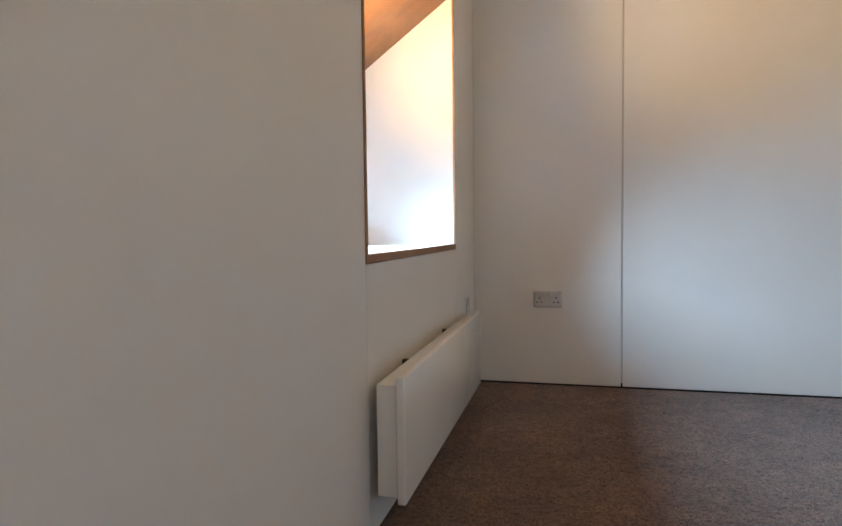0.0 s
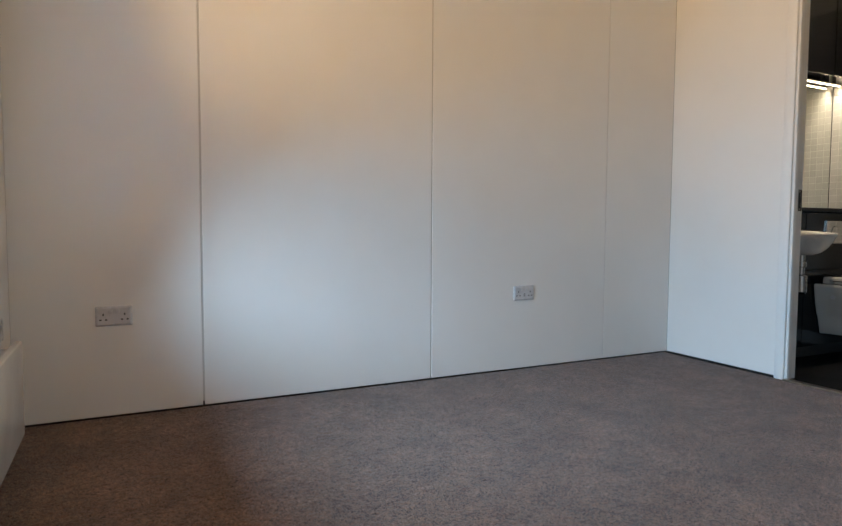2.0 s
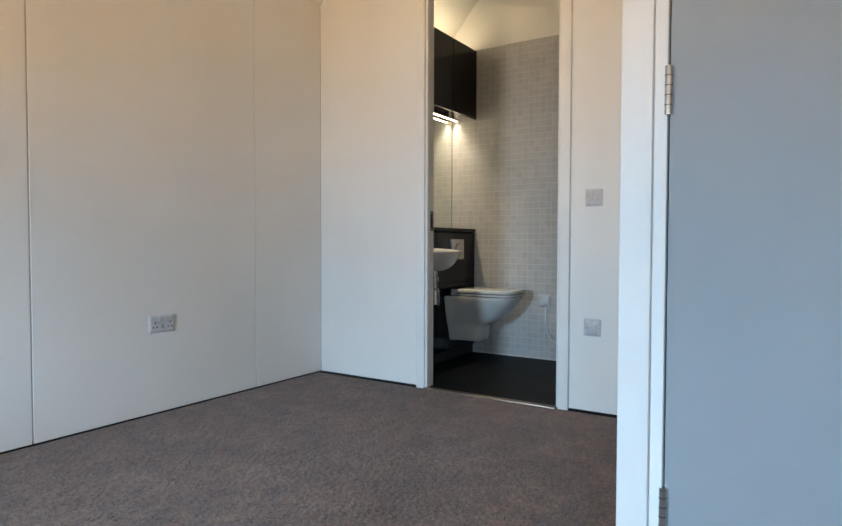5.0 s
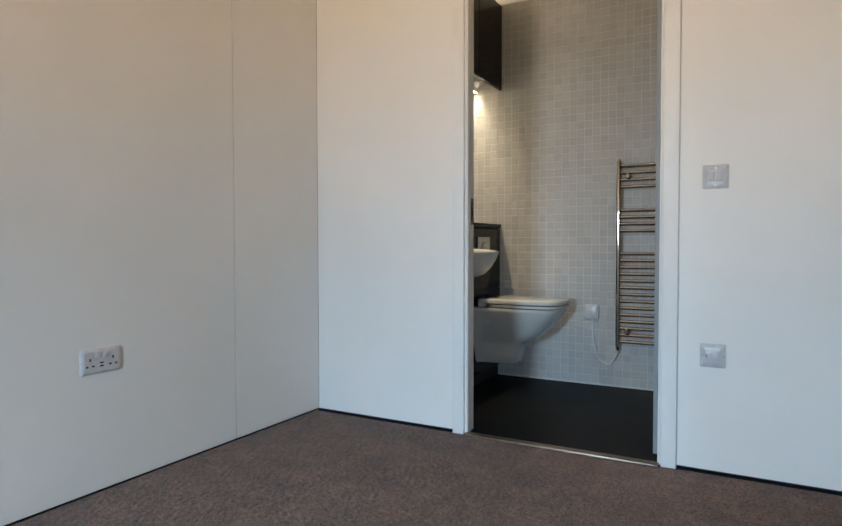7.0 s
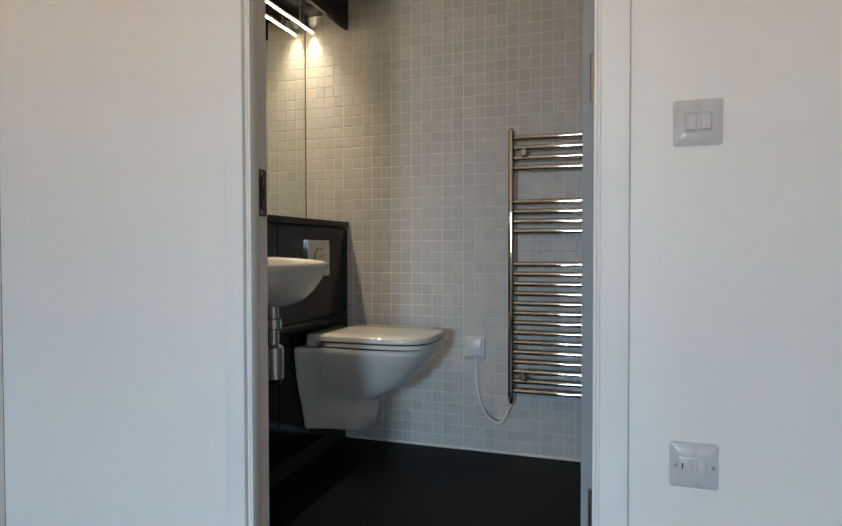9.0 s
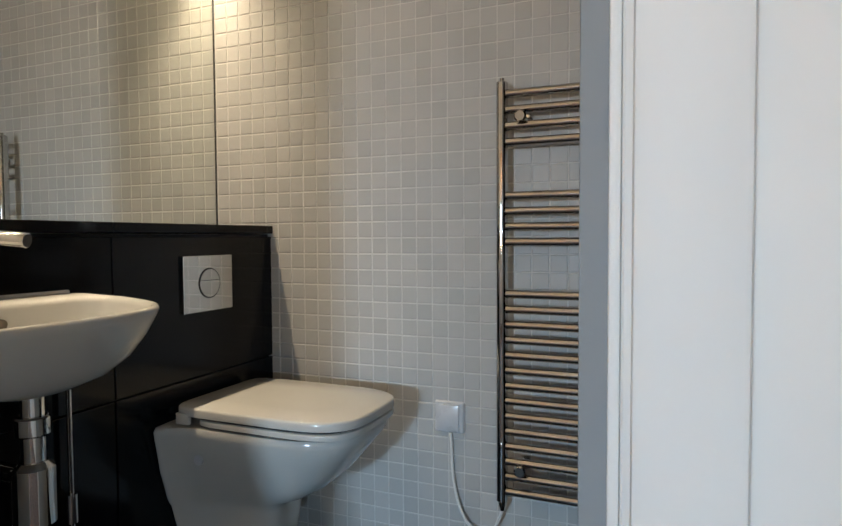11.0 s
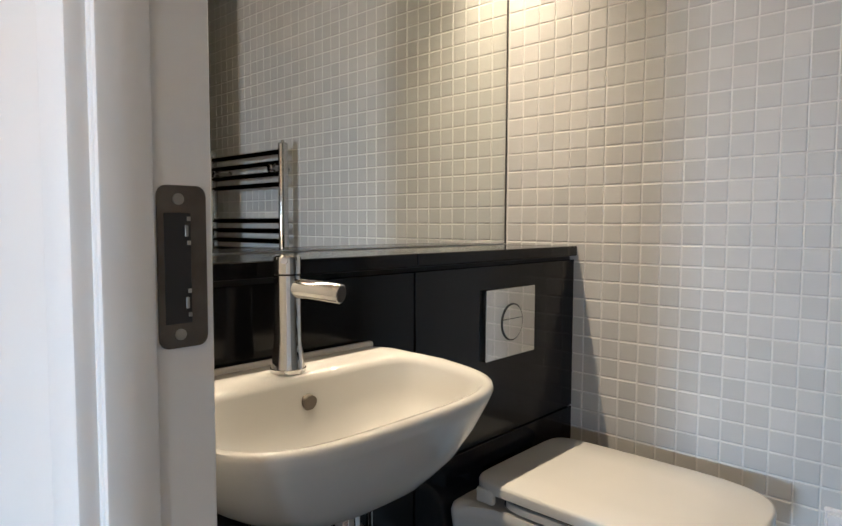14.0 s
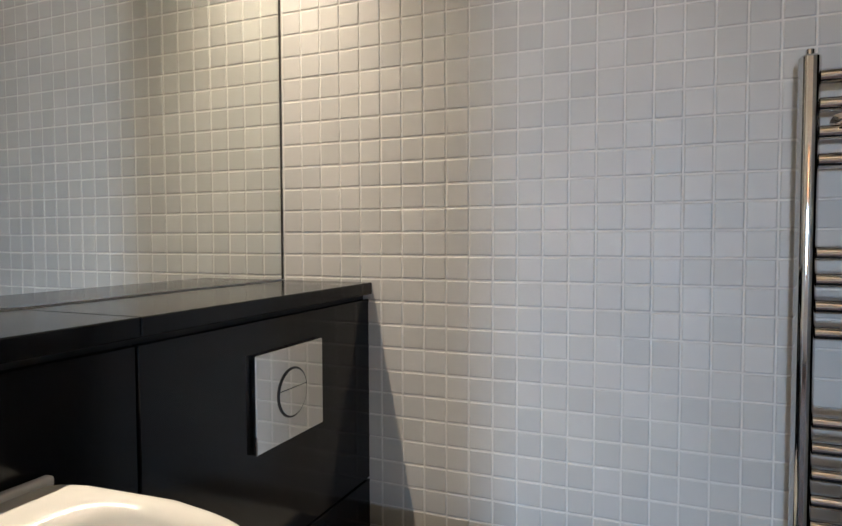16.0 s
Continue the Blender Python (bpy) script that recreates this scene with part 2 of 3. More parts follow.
wall_e = structure("wall_east", box(box(box(bmesh.new(), 0.012, 0.062, DL + 0.02, 0.012, 0.0, 3.5), 0.012, 0.062, -2.5, DR - 0.02, 0.0, 3.5), 0.012, 0.062, DR - 0.0199, DL + 0.0199, DTOP + 0.02, 3.5),
                   M_GAP, "white painted partition with the shower room doorway", "wall")
part("board", a_box(0.0, 0.012, DL + 0.005, -0.001, 0.012, 3.5), M_PANEL, wall_e)
part("board", a_box(0.0, 0.012, YC - 0.02, DR - 0.005, 0.012, 3.5), M_PANEL, wall_e)
part("board", a_box(0.0, 0.012, DR - 0.0048, DL + 0.0048, DTOP + 0.03, 3.5), M_PANEL, wall_e)
part("board", a_box(0.062, 0.074, DL + 0.02, YM, 0.0, 3.5), M_PANEL, wall_e)
part("board", a_box(0.062, 0.074, -2.4, DR - 0.02, 0.0, 3.5), M_PANEL, wall_e)
part("board", a_box(0.062, 0.074, DR - 0.0198, DL + 0.0198, DTOP + 0.02, 3.5), M_PANEL, wall_e)

WB0, WB1 = -4.154, -2.947           # second recess, behind the walker
_bm = bmesh.new()
for y0, y1, z0, z1 in ((-4.3, WB0 - 0.031, 0.0, 3.5), (WB1 + 0.031, WY0 - 0.031, 0.0, 3.5), (WY1 + 0.031, 0.012, 0.0, 3.5), (WY0 - 0.03, WY1 + 0.03, 0.0, WZ0 - 0.021),
                       (WY0 - 0.03, WY1 + 0.03, WZ1 + 0.13, 3.5), (WB0 - 0.03, WB1 + 0.03, 0.0, WZ0 - 0.021), (WB0 - 0.03, WB1 + 0.03, WZ1 + 0.13, 3.5)):
    box(_bm, XW - 0.1, XW - 0.012, y0, y1, z0, z1)
wall_w = structure("wall_west", _bm, M_GAP, "white board wall with a deep window recess", "wall")
for y0, y1, z0, z1 in ((-4.2, WB0 - 0.001, 0.012, 3.5), (WB1 + 0.001, WY0 - 0.0015, 0.012, 3.5), (WY1 + 0.001, -0.001, 0.012, 3.5), (WY0 + 0.0015, WY1, 0.012, WZ0 - 0.005),
                       (WY0 + 0.001, WY1, WZ1, 3.5), (WB0, WB1, 0.012, WZ0 - 0.005), (WB0, WB1, WZ1, 3.5)):
    part("board", a_box(XW - 0.012, XW, y0, y1, z0, z1), M_PANEL, wall_w)

structure("wall_south", a_box(XW - 0.1, 0.1, -4.3, -4.2, 0.0, 3.5), M_PANEL, "plain white painted wall", "wall")
wall_c = structure("wall_cupboard", box(box(box(bmesh.new(), XC + 0.012, XC + 0.1, YD - 0.0923, YC - 0.012, 0.0, 3.5), XC + 0.012, XC + 0.1, -4.2, YD - 0.93, 0.0, 3.5),
                                        XC + 0.012, XC + 0.1, YD - 0.93, YD - 0.10, 2.36, 3.5), M_GAP, "white wall round the grey door", "wall")
structure("wall_cupboard_end", a_box(0.0, 0.1, -4.2, YC - 0.102, 0.0, 3.5), M_PANEL, "plain white end wall of the cupboard", "wall")
part("board", a_box(XC, XC + 0.012, -4.2, YD - 0.972, 0.012, 3.5), M_PANEL, wall_c)
part("board", a_box(XC, XC + 0.012, YD - 0.972, YC, 2.43, 3.5), M_PANEL, wall_c)
part("board", a_box(XC + 0.006, 0.0, YC - 0.012, YC, 0.012, 3.5), M_PANEL, wall_c)
part("board", a_box(XC + 0.1, 0.0, YC - 0.1, YC - 0.014, 0.0, 3.5), M_GAP, wall_c)

# ---- ceilings ----


def slab(profile, x0, x1, name, material, label):
    """A ceiling of even thickness that follows (y, z) points."""
    bm = bmesh.new()
    low = [(y, z) for y, z in profile]
    high = [(y + 0.07, z + 0.1) for y, z in profile]
    ring = low + high[::-1]
    loft(bm, [[(x0, y, z) for y, z in ring], [(x1, y, z) for y, z in ring]])
    return structure(name, bm, material, label, "ceiling")


slab([(0.12, 2.325), (-1.03, 3.39), (-4.3, 3.4)], XW - 0.1, 0.012, "ceiling_bedroom", M_CEIL, "white ceiling that slopes with the roof")
slab([(-0.20, 2.415), (YM, 2.525), (-1.08, 3.39), (-2.5, 3.4)], 0.074, XT + 0.1, "ceiling_bathroom", M_CEIL, "cream sloping ceiling of the shower room")

# ---- window recess ----
XO = -4.42


def window_recess(n, y0, y1):
    """A deep recess with a sloping top, lined with boards, and a window at its back."""
    structure("sill_%d" % n, a_box(XO, XW - 0.013, y0 - 0.02, y1 + 0.02, WZ0 - 0.02, WZ0 + 0.018), M_TRIM, "white board sill in the deep window recess", "sill")
    structure("reveal_%d" % (2 * n - 1), a_box(XO - 0.05, XW - 0.012, y1, y1 + 0.03, WZ0 + 0.018, 2.0), M_PANEL, "white side of the window recess", "reveal")
    structure("reveal_%d" % (2 * n), a_box(XO - 0.05, XW - 0.012, y0 - 0.03, y0, WZ0 + 0.018, 2.0), M_PANEL, "white side of the window recess", "reveal")
    bm = bmesh.new()
    loft(bm, [[(XW - 0.012, y, WZ1), (XO - 0.05, y, WZ1 - 0.51), (XO - 0.05, y, WZ1 - 0.44), (XW - 0.012, y, WZ1 + 0.12)] for y in (y0 - 0.01, y1 + 0.01)])
    structure("soffit_%d" % n, bm, M_SOFFIT, "orange-brown wooden top of the window recess", "reveal")
    bm = bmesh.new()
    for x0, *dims in ((-0.02, y0, y1, WZ0 - 0.004, WZ0 + 0.0195), (-0.02, y0 - 0.001, y0 + 0.012, WZ0 + 0.02, WZ1), (-0.005, y1 - 0.003, y1 + 0.001, WZ0 + 0.02, WZ1)):
        box(bm, XW + x0, XW + 0.004, *dims, 0.001, 1)
    structure("trim_%d" % n, bm, M_WOOD, "brown raw board edge round the window recess", "trim")
    win = structure("window_%d" % n, a_box(XO - 0.055, XO, y0, y1, WZ0 + 0.018, WZ0 + 0.07, 0.004), M_TRIM, "white framed window at the back of the recess", "window", 30)
    for dims in ((y0, y0 + 0.05, WZ0 + 0.071, 1.33), (y1 - 0.05, y1, WZ0 + 0.071, 1.33), (y0 + 0.051, y1 - 0.051, 1.28, 1.33)):
        part("window_frame", a_box(XO - 0.05, XO, *dims, 0.004), M_TRIM, win)
    pane = part("pane", a_box(XO - 0.03, XO - 0.024, y0 + 0.05, y1 - 0.05, WZ0 + 0.07, 1.28), M_GLASS, win)
    pane.visible_shadow = False


window_recess(1, WY0, WY1)
window_recess(2, WB0, WB1)
# unseen ground, its clay colour assumed, to bounce warm sunlight up
structure("ground", a_box(-160, 160, -160, 160, -3.0, -2.9), M_OUTSIDE, "unseen clay coloured ground outside, added for warm bounce", "ground")

# ---- bathroom doorway: lining, architraves, strike plate, open door ----
_fr = structure("door_frame_1", a_box(-0.004, 0.080, DL, DL + 0.02, 0.0, DTOP, 0.0015, 1), M_TRIM, "white gloss door lining and architraves", "door frame", 30)
part("lining", a_box(-0.004, 0.080, DR - 0.02, DR, 0.0, DTOP, 0.0015, 1), M_TRIM, _fr)
part("lining", a_box(-0.004, 0.080, DR - 0.02, DL + 0.02, DTOP, DTOP + 0.02, 0.0015, 1), M_TRIM, _fr)
part("architrave", a_box(-0.018, 0.0, DL + 0.006, DL + 0.062, 0.0, DTOP + 0.06, 0.004), M_TRIM, _fr)
part("architrave", a_box(-0.018, 0.0, DR - 0.062, DR - 0.006, 0.0, DTOP + 0.06, 0.004), M_TRIM, _fr)
part("architrave", a_box(-0.0175, -0.0005, DR - 0.0055, DL + 0.0055, DTOP + 0.006, DTOP + 0.06, 0.004), M_TRIM, _fr)
part("door_stop", a_box(-0.0036, 0.033, DL - 0.007, DL - 0.0002, 0.0, DTOP - 0.001, 0.002), M_TRIM, _fr)
part("door_stop", a_box(-0.0036, 0.033, DR + 0.0002, DR + 0.007, 0.0, DTOP - 0.001, 0.002), M_TRIM, _fr)

_lf = thing("open_door", "grey painted flush door standing open into the shower room", "door", (0.09, DR, 0.0))
part("leaf", a_box(0.090, 0.862, DR - 0.006, DR + 0.036, 0.012, DTOP - 0.004, 0.002), M_DOOR, _lf)
for z in (0.24, 1.18, 2.10):
    part("hinge", a_tube([(0.083, DR + 0.012, z), (0.083, DR + 0.012, z + 0.1)], 0.008), M_CHROME, _lf, "steel butt hinge")

# ---- cupboard doorway with the grey door ----
_fr = structure("door_frame_2", a_box(XC - 0.018, XC, YD - 0.092, YC, 0.0, 2.42, 0.004), M_TRIM, "white gloss architrave and lining of the grey door", "door frame", 30)
part("architrave", a_box(XC - 0.018, XC, YD - 0.97, YD - 0.90, 0.0, 2.42, 0.004), M_TRIM, _fr)
part("architrave", a_box(XC - 0.0175, XC, YD - 0.8995, YD - 0.0925, 2.355, 2.42, 0.004), M_TRIM, _fr)
part("lining", a_box(XC - 0.008, XC + 0.1, YD - 0.120, YD - 0.0925, 0.0, 2.35, 0.0015, 1), M_TRIM, _fr)
part("lining", a_box(XC - 0.008, XC + 0.1, YD - 0.8995, YD - 0.885, 0.0, 2.35, 0.0015, 1), M_TRIM, _fr)
_dr = thing("closed_door", "grey painted flush door, shut, with steel hinges", "door", (XC, YD - 0.124, 0.0))
part("leaf", a_box(XC - 0.002, XC + 0.042, YD - 0.884, YD - 0.124, 0.012, 2.345, 0.002), M_DOOR, _dr)
for z in (0.247, 1.142, 2.04):
    h = part("hinge", a_tube([(XC - 0.008, YD - 0.122, z), (XC - 0.008, YD - 0.122, z + 0.102)], 0.0075), M_STEEL, _dr, "satin steel butt hinge")
    for k in range(1, 5):
        part("knuckle_ring", a_tube([(XC - 0.008, YD - 0.122, z + k * 0.0204 - 0.0008), (XC - 0.008, YD - 0.122, z + k * 0.0204 + 0.0008)], 0.0079), M_DARK, h)

# ---- bedroom fittings ----


def on_north(x, z):
    """Pose of a wall plate on the north wall."""
    return pose(x, 0.0, z, 0, 0, 0)


def plate_mesh(w, h, depth=0.009, rim=0.010):
    """A moulded plate in x and z, with sloping edges, standing out towards -y."""
    bm = bmesh.new()
    loops = []
    for s, y in ((0.0, 0.0), (0.0, -0.003), (rim * 0.35, -0.0065), (rim, -depth), (rim + 0.002, -depth)):
        r, a, b = 0.005, w / 2 - s, h / 2 - s
        pts = []
        for cx, cz, a0 in ((a - r, b - r, 0), (-a + r, b - r, 90), (-a + r, -b + r, 180), (a - r, -b + r, 270)):
            for k in range(4):
                t = radians(a0 + k * 30)
                pts.append((cx + r * math.cos(t), y, cz + r * math.sin(t)))
        loops.append(pts)
    return loft(bm, loops)


def put(thing_ob, m):
    thing_ob.matrix_basis = m
    return thing_ob


def double_socket(usb):
    """A double mains socket at the origin, facing -y."""
    ob = thing("wall_socket", "white plastic double wall socket on the painted board", "socket", (0, 0, 0), "sockets on the boards")
    part("face_plate", plate_mesh(0.146, 0.086), M_PLASTIC, ob)
    for sx in (-1, 1):
        part("rocker", a_box(sx * 0.014 - 0.0085, sx * 0.014 + 0.0085, -0.0135, -0.0085, 0.012, 0.030, 0.0015), M_PLASTIC, ob)
        part("rocker_gap", a_box(sx * 0.014 - 0.0095, sx * 0.014 + 0.0095, -0.0094, -0.0088, 0.011, 0.031), M_SEAM, ob)
        cx = sx * 0.042
        part("pin_slot", a_box(cx - 0.0028, cx + 0.0028, -0.0100, -0.0085, 0.003, 0.0125), M_DARK, ob)
        for dx in (-0.011, 0.011):
            part("pin_slot", a_box(cx + dx - 0.0042, cx + dx + 0.0042, -0.0100, -0.0085, -0.018, -0.0120), M_DARK, ob)
    if usb:
        for z in (-0.006, -0.017):
            part("usb_port", a_box(-0.007, 0.007, -0.0097, -0.0085, z - 0.0025, z + 0.0025, 0.0008, 1), M_DARK, ob)
    return ob


sock = put(double_socket(False), on_north(-3.372, 0.453))
sock2 = put(double_socket(True), on_north(-1.197, 0.460))
sock2["label"] = "white plastic double wall socket with two charging ports"

_sw = thing("light_switch", "white moulded two gang light switch with screws", "switch", (0, 0, 0))
part("face_plate", plate_mesh(0.088, 0.088, 0.010, 0.020), M_PLASTIC, _sw)
_bm = bmesh.new()
for x0, x1, z0, z1 in ((-0.0262, -0.0225, -0.0195, 0.0205), (0.0225, 0.0262, -0.0195, 0.0205), (-0.0224, 0.0224, 0.0172, 0.0205), (-0.0224, 0.0224, -0.0195, -0.0162), (-0.0035, 0.0035, -0.0161, 0.0171)):
    box(_bm, x0, x1, -0.0118, -0.0095, z0, z1, 0.0010, 1)
part("rocker_frame", _bm, M_PLASTIC, _sw)
for sx in (-1, 1):
    part("rocker_recess", a_box(sx * 0.013 - 0.0090, sx * 0.013 + 0.0090, -0.0106, -0.0095, -0.0160, 0.0170), M_SEAM, _sw)
    _bm = bmesh.new()
    loft(_bm, [[(sx * 0.013 + dx, -0.0100, -0.0148), (sx * 0.013 + dx, -0.0178, -0.0146), (sx * 0.013 + dx, -0.0162, -0.0105), (sx * 0.013 + dx, -0.0122, 0.0150), (sx * 0.013 + dx, -0.0100, 0.0156)] for dx in (-0.0078, 0.0078)])
    part("rocker", _bm, M_PLASTIC, _sw)
for z in (0.030, -0.030):
    part("screw", a_tube([(0, -0.0096, z), (0, -0.0112, z)], 0.0032), M_STEEL, _sw, "small plated screw")
put(_sw, pose(0.0, -1.843, 1.105, 0, 0, -90))

_sp = thing("fused_switch", "white moulded fused switch plate low on the wall", "switch", (0, 0, 0))
part("face_plate", plate_mesh(0.088, 0.088, 0.010, 0.020), M_PLASTIC, _sp)
part("outlet_block", a_box(-0.029, 0.027, -0.0125, -0.0095, -0.019, 0.019, 0.0015), M_PLASTIC, _sp)
part("rocker_gap", a_box(0.0035, 0.0215, -0.0130, -0.012, -0.0155, 0.0155), M_SEAM, _sp)
part("rocker", a_box(0.0048, 0.0202, -0.0165, -0.012, -0.0142, 0.0142, 0.0016), M_PLASTIC, _sp)
part("holder_gap", a_box(-0.0245, -0.0030, -0.0129, -0.012, -0.0145, 0.0145), M_SEAM, _sp)
part("fuse_holder", a_box(-0.0236, -0.0040, -0.0142, -0.012, -0.0135, 0.0135, 0.0012), M_PLASTIC, _sp)
part("outlet_slot", a_box(-0.0225, -0.0198, -0.0146, -0.0138, -0.005, 0.006), M_DARK, _sp)
for sx in (-0.034, 0.034):
    part("screw", a_tube([(sx, -0.0088, 0), (sx, -0.0106, 0)], 0.0032), M_STEEL, _sp, "small plated screw")
put(_sp, pose(0.0, -1.841, 0.443, 0, 0, -90))

_fc = thing("fused_spur", "white plastic fused switch plate above the heater end", "switch", (0, 0, 0))
part("face_plate", plate_mesh(0.086, 0.086), M_PLASTIC, _fc)
part("rocker", a_box(-0.022, -0.006, -0.0135, -0.0085, -0.012, 0.012, 0.0015), M_PLASTIC, _fc)
part("fuse_holder", a_box(0.006, 0.028, -0.0125, -0.0085, -0.014, 0.014, 0.0015), M_TRIM, _fc)
put(_fc, pose(XW, -0.235, 0.450, 0, 0, 90))

# wall heater under the window
_ht = thing("panel_heater", "white glossy electric panel heater on black wall brackets", "heater", (XW, -1.1, 0.0))
part("front_panel", a_box(XW + 0.078, XW + 0.102, -1.765, -0.478, 0.116, 0.448, 0.006, 3), M_RAD, _ht)
part("body", a_box(XW + 0.024, XW + 0.0778, -1.757, -0.49, 0.132, 0.424, 0.004), M_RAD, _ht)
for y in (-1.42, -0.83):
    part("bracket", a_box(XW + 0.0, XW + 0.034, y - 0.012, y + 0.012, 0.30, 0.419, 0.003), M_DARK, _ht, "black steel bracket")

# ---- shower room: boxing, mirror, cabinet ----
wall_t = structure("wall_tiled", a_box(XT, XT + 0.1, -2.5, 0.0, 0.0, 3.5), M_CEIL, "painted wall, tiled with small off-white mosaic", "wall")
structure("wall_bath_north", a_box(0.074, XT, YM, 0.0, 0.0, 2.7), M_CEIL, "painted wall behind the mirror", "wall")
# unseen south wall: black gives the radiator rungs dark reflections in the mirror
structure("wall_bath_south", a_box(0.074, XT, -2.5, -2.4, 0.0, 3.5), M_BLACK, "unseen end wall, gloss black so the chrome reflects dark", "wall")

_bx = thing("cistern_boxing", "black gloss boxing with flush panels behind basin and toilet", "boxing", (0.68, YB + 0.1, 0.004))
part("carcass", a_box(0.076, XT - 0.004, YB + 0.012, YM - 0.006, 0.005, 0.9595), M_DARK, _bx)
for x0, x1 in ((0.078, 0.649), (0.653, XT - 0.005)):
    for z0, z1 in ((0.075, 0.577), (0.581, 0.952)):
        part("panel", a_box(x0, x1, YB, YB + 0.0118, z0, z1, 0.0012, 1), M_BLACK, _bx)
part("plinth", a_box(0.078, XT - 0.005, YB + 0.03, YB + 0.045, 0.006, 0.074), M_BLACK, _bx)
_top = thing("boxing_shelf", "black gloss shelf on top of the boxing", "shelf", (0.68, -0.41, 0.962))
part("slab", a_box(0.076, 0.650, YB - 0.008, YM - 0.006, 0.962, 0.986, 0.0015, 1), M_BLACK, _top)
part("slab", a_box(0.6515, XT - 0.004, YB - 0.008, YM - 0.006, 0.962, 0.986, 0.0015, 1), M_BLACK, _top)

_mi = thing("wall_mirror", "wide frameless mirror above the black shelf", "mirror", (0.68, YM, 0.988))
part("mirror_glass", a_box(0.3145, XT - 0.010, YM - 0.005, YM - 0.0008, 0.988, 1.975), M_MIRROR, _mi)
part("mirror_edge", a_box(XT - 0.0125, XT - 0.0070, YM - 0.0062, YM - 0.0008, 0.988, 1.975), M_DARK, _mi, "dark bevelled mirror edge")

_tall = thing("tall_panel", "black gloss upright panel beside the mirror", "panel", (0.19, YM, 0.988))
part("face", a_box(0.078, 0.3125, YM - 0.016, YM - 0.0008, 0.988, 1.93, 0.0015, 1), M_BLACK, _tall)

_cb = thing("wall_cabinet", "black gloss wall cabinet with a strip light below", "cabinet", (0.68, -0.41, 1.85))
part("carcass", a_box(0.078, XT - 0.004, YF + 0.020, YM - 0.006, 1.930, 2.383, 0.001, 1), M_BLACK, _cb)
for x0, x1 in ((0.078, 0.489), (0.492, 0.866), (0.869, XT - 0.004)):
    part("door", a_box(x0, x1, YF, YF + 0.0195, 1.850, 2.385, 0.0015, 1), M_BLACK, _cb)
part("rear_rail", a_box(0.078, XT - 0.004, YM - 0.020, YM - 0.006, 1.88, 1.929), M_BLACK, _cb)

_ls = thing("strip_light", "slim warm white strip light under the cabinet", "light", (0.7, -0.35, 1.845))
part("housing", a_box(0.10, 1.226, -0.359, -0.341, 1.853, 1.862, 0.002), M_STEEL, _ls)
part("diffuser", a_box(0.104, 1.224, -0.3535, -0.3465, 1.8475, 1.8528, 0.002), M_LED, _ls, "glowing frosted diffuser")
for x in (0.25, 0.70, 1.12):
    part("bracket", a_box(x - 0.01, x + 0.01, -0.354, -0.346, 1.862, 1.932), M_STEEL, _ls)
area_lamp("strip_lamp_down", (0.665, -0.350, 1.8465), (0.665, -0.350, 1.0), 1.115, 0.008, 6.0, (1.0, 0.79, 0.52), 102)
area_lamp("strip_lamp_up", (0.665, -0.350, 1.8635), (0.665, -0.350, 2.4), 1.115, 0.008, 1.8, (1.0, 0.80, 0.54), 82)

# added strip and lamp, hidden by the cabinet, to warm the ceiling above
_up = thing("ceiling_fill_strip", "unseen warm strip on the cabinet, added to light the ceiling", "light", (0.66, -0.42, 2.386))
part("housing", a_box(0.12, 1.20, -0.434, -0.410, 2.3865, 2.398, 0.002), M_STEEL, _up)
part("diffuser", a_box(0.125, 1.195, -0.429, -0.415, 2.3985, 2.403, 0.0015), M_LED, _up, "glowing frosted diffuser")
area_lamp("ceiling_fill_lamp", (0.66, -0.422, 2.405), (0.66, -0.55, 3.2), 1.06, 0.014, 1.0, (1.0, 0.76, 0.42), 165)

# flush plate
_fp = thing("flush_plate", "square chrome flush plate with a round dual button", "flush plate", (0.955, YB, 0.826))
part("plate", a_box(0.856, 1.041, YB - 0.010, YB - 0.0005, 0.752, 0.902, 0.0015, 1), M_CHROME, _fp)


def disc_half(cx, cz, r, y0, y1, top):
    pts = [(cx + r * math.cos(radians(a)), cz + r * math.sin(radians(a))) for a in (range(12, 169, 6) if top else range(168, 373, 6))]
    if not top:
        pts = [(x, min(z, cz + r * 0.18)) for x, z in pts]
    else:
        pts = [(x, max(z, cz + r * 0.22)) for x, z in pts]
    bm = bmesh.new()
    return loft(bm, [[(x, y0, z) for x, z in pts], [(x, y1, z) for x, z in pts]])


part("ring", a_tube([(0.949, YB - 0.0095, 0.828), (0.949, YB - 0.0108, 0.828)], 0.041, 40), M_DARK, _fp, "dark ring gap")
part("button", disc_half(0.949, 0.828, 0.0375, YB - 0.0105, YB - 0.0122, True), M_CHROME, _fp)
part("button", disc_half(0.949, 0.828, 0.0375, YB - 0.0105, YB - 0.0122, False), M_CHROME, _fp)

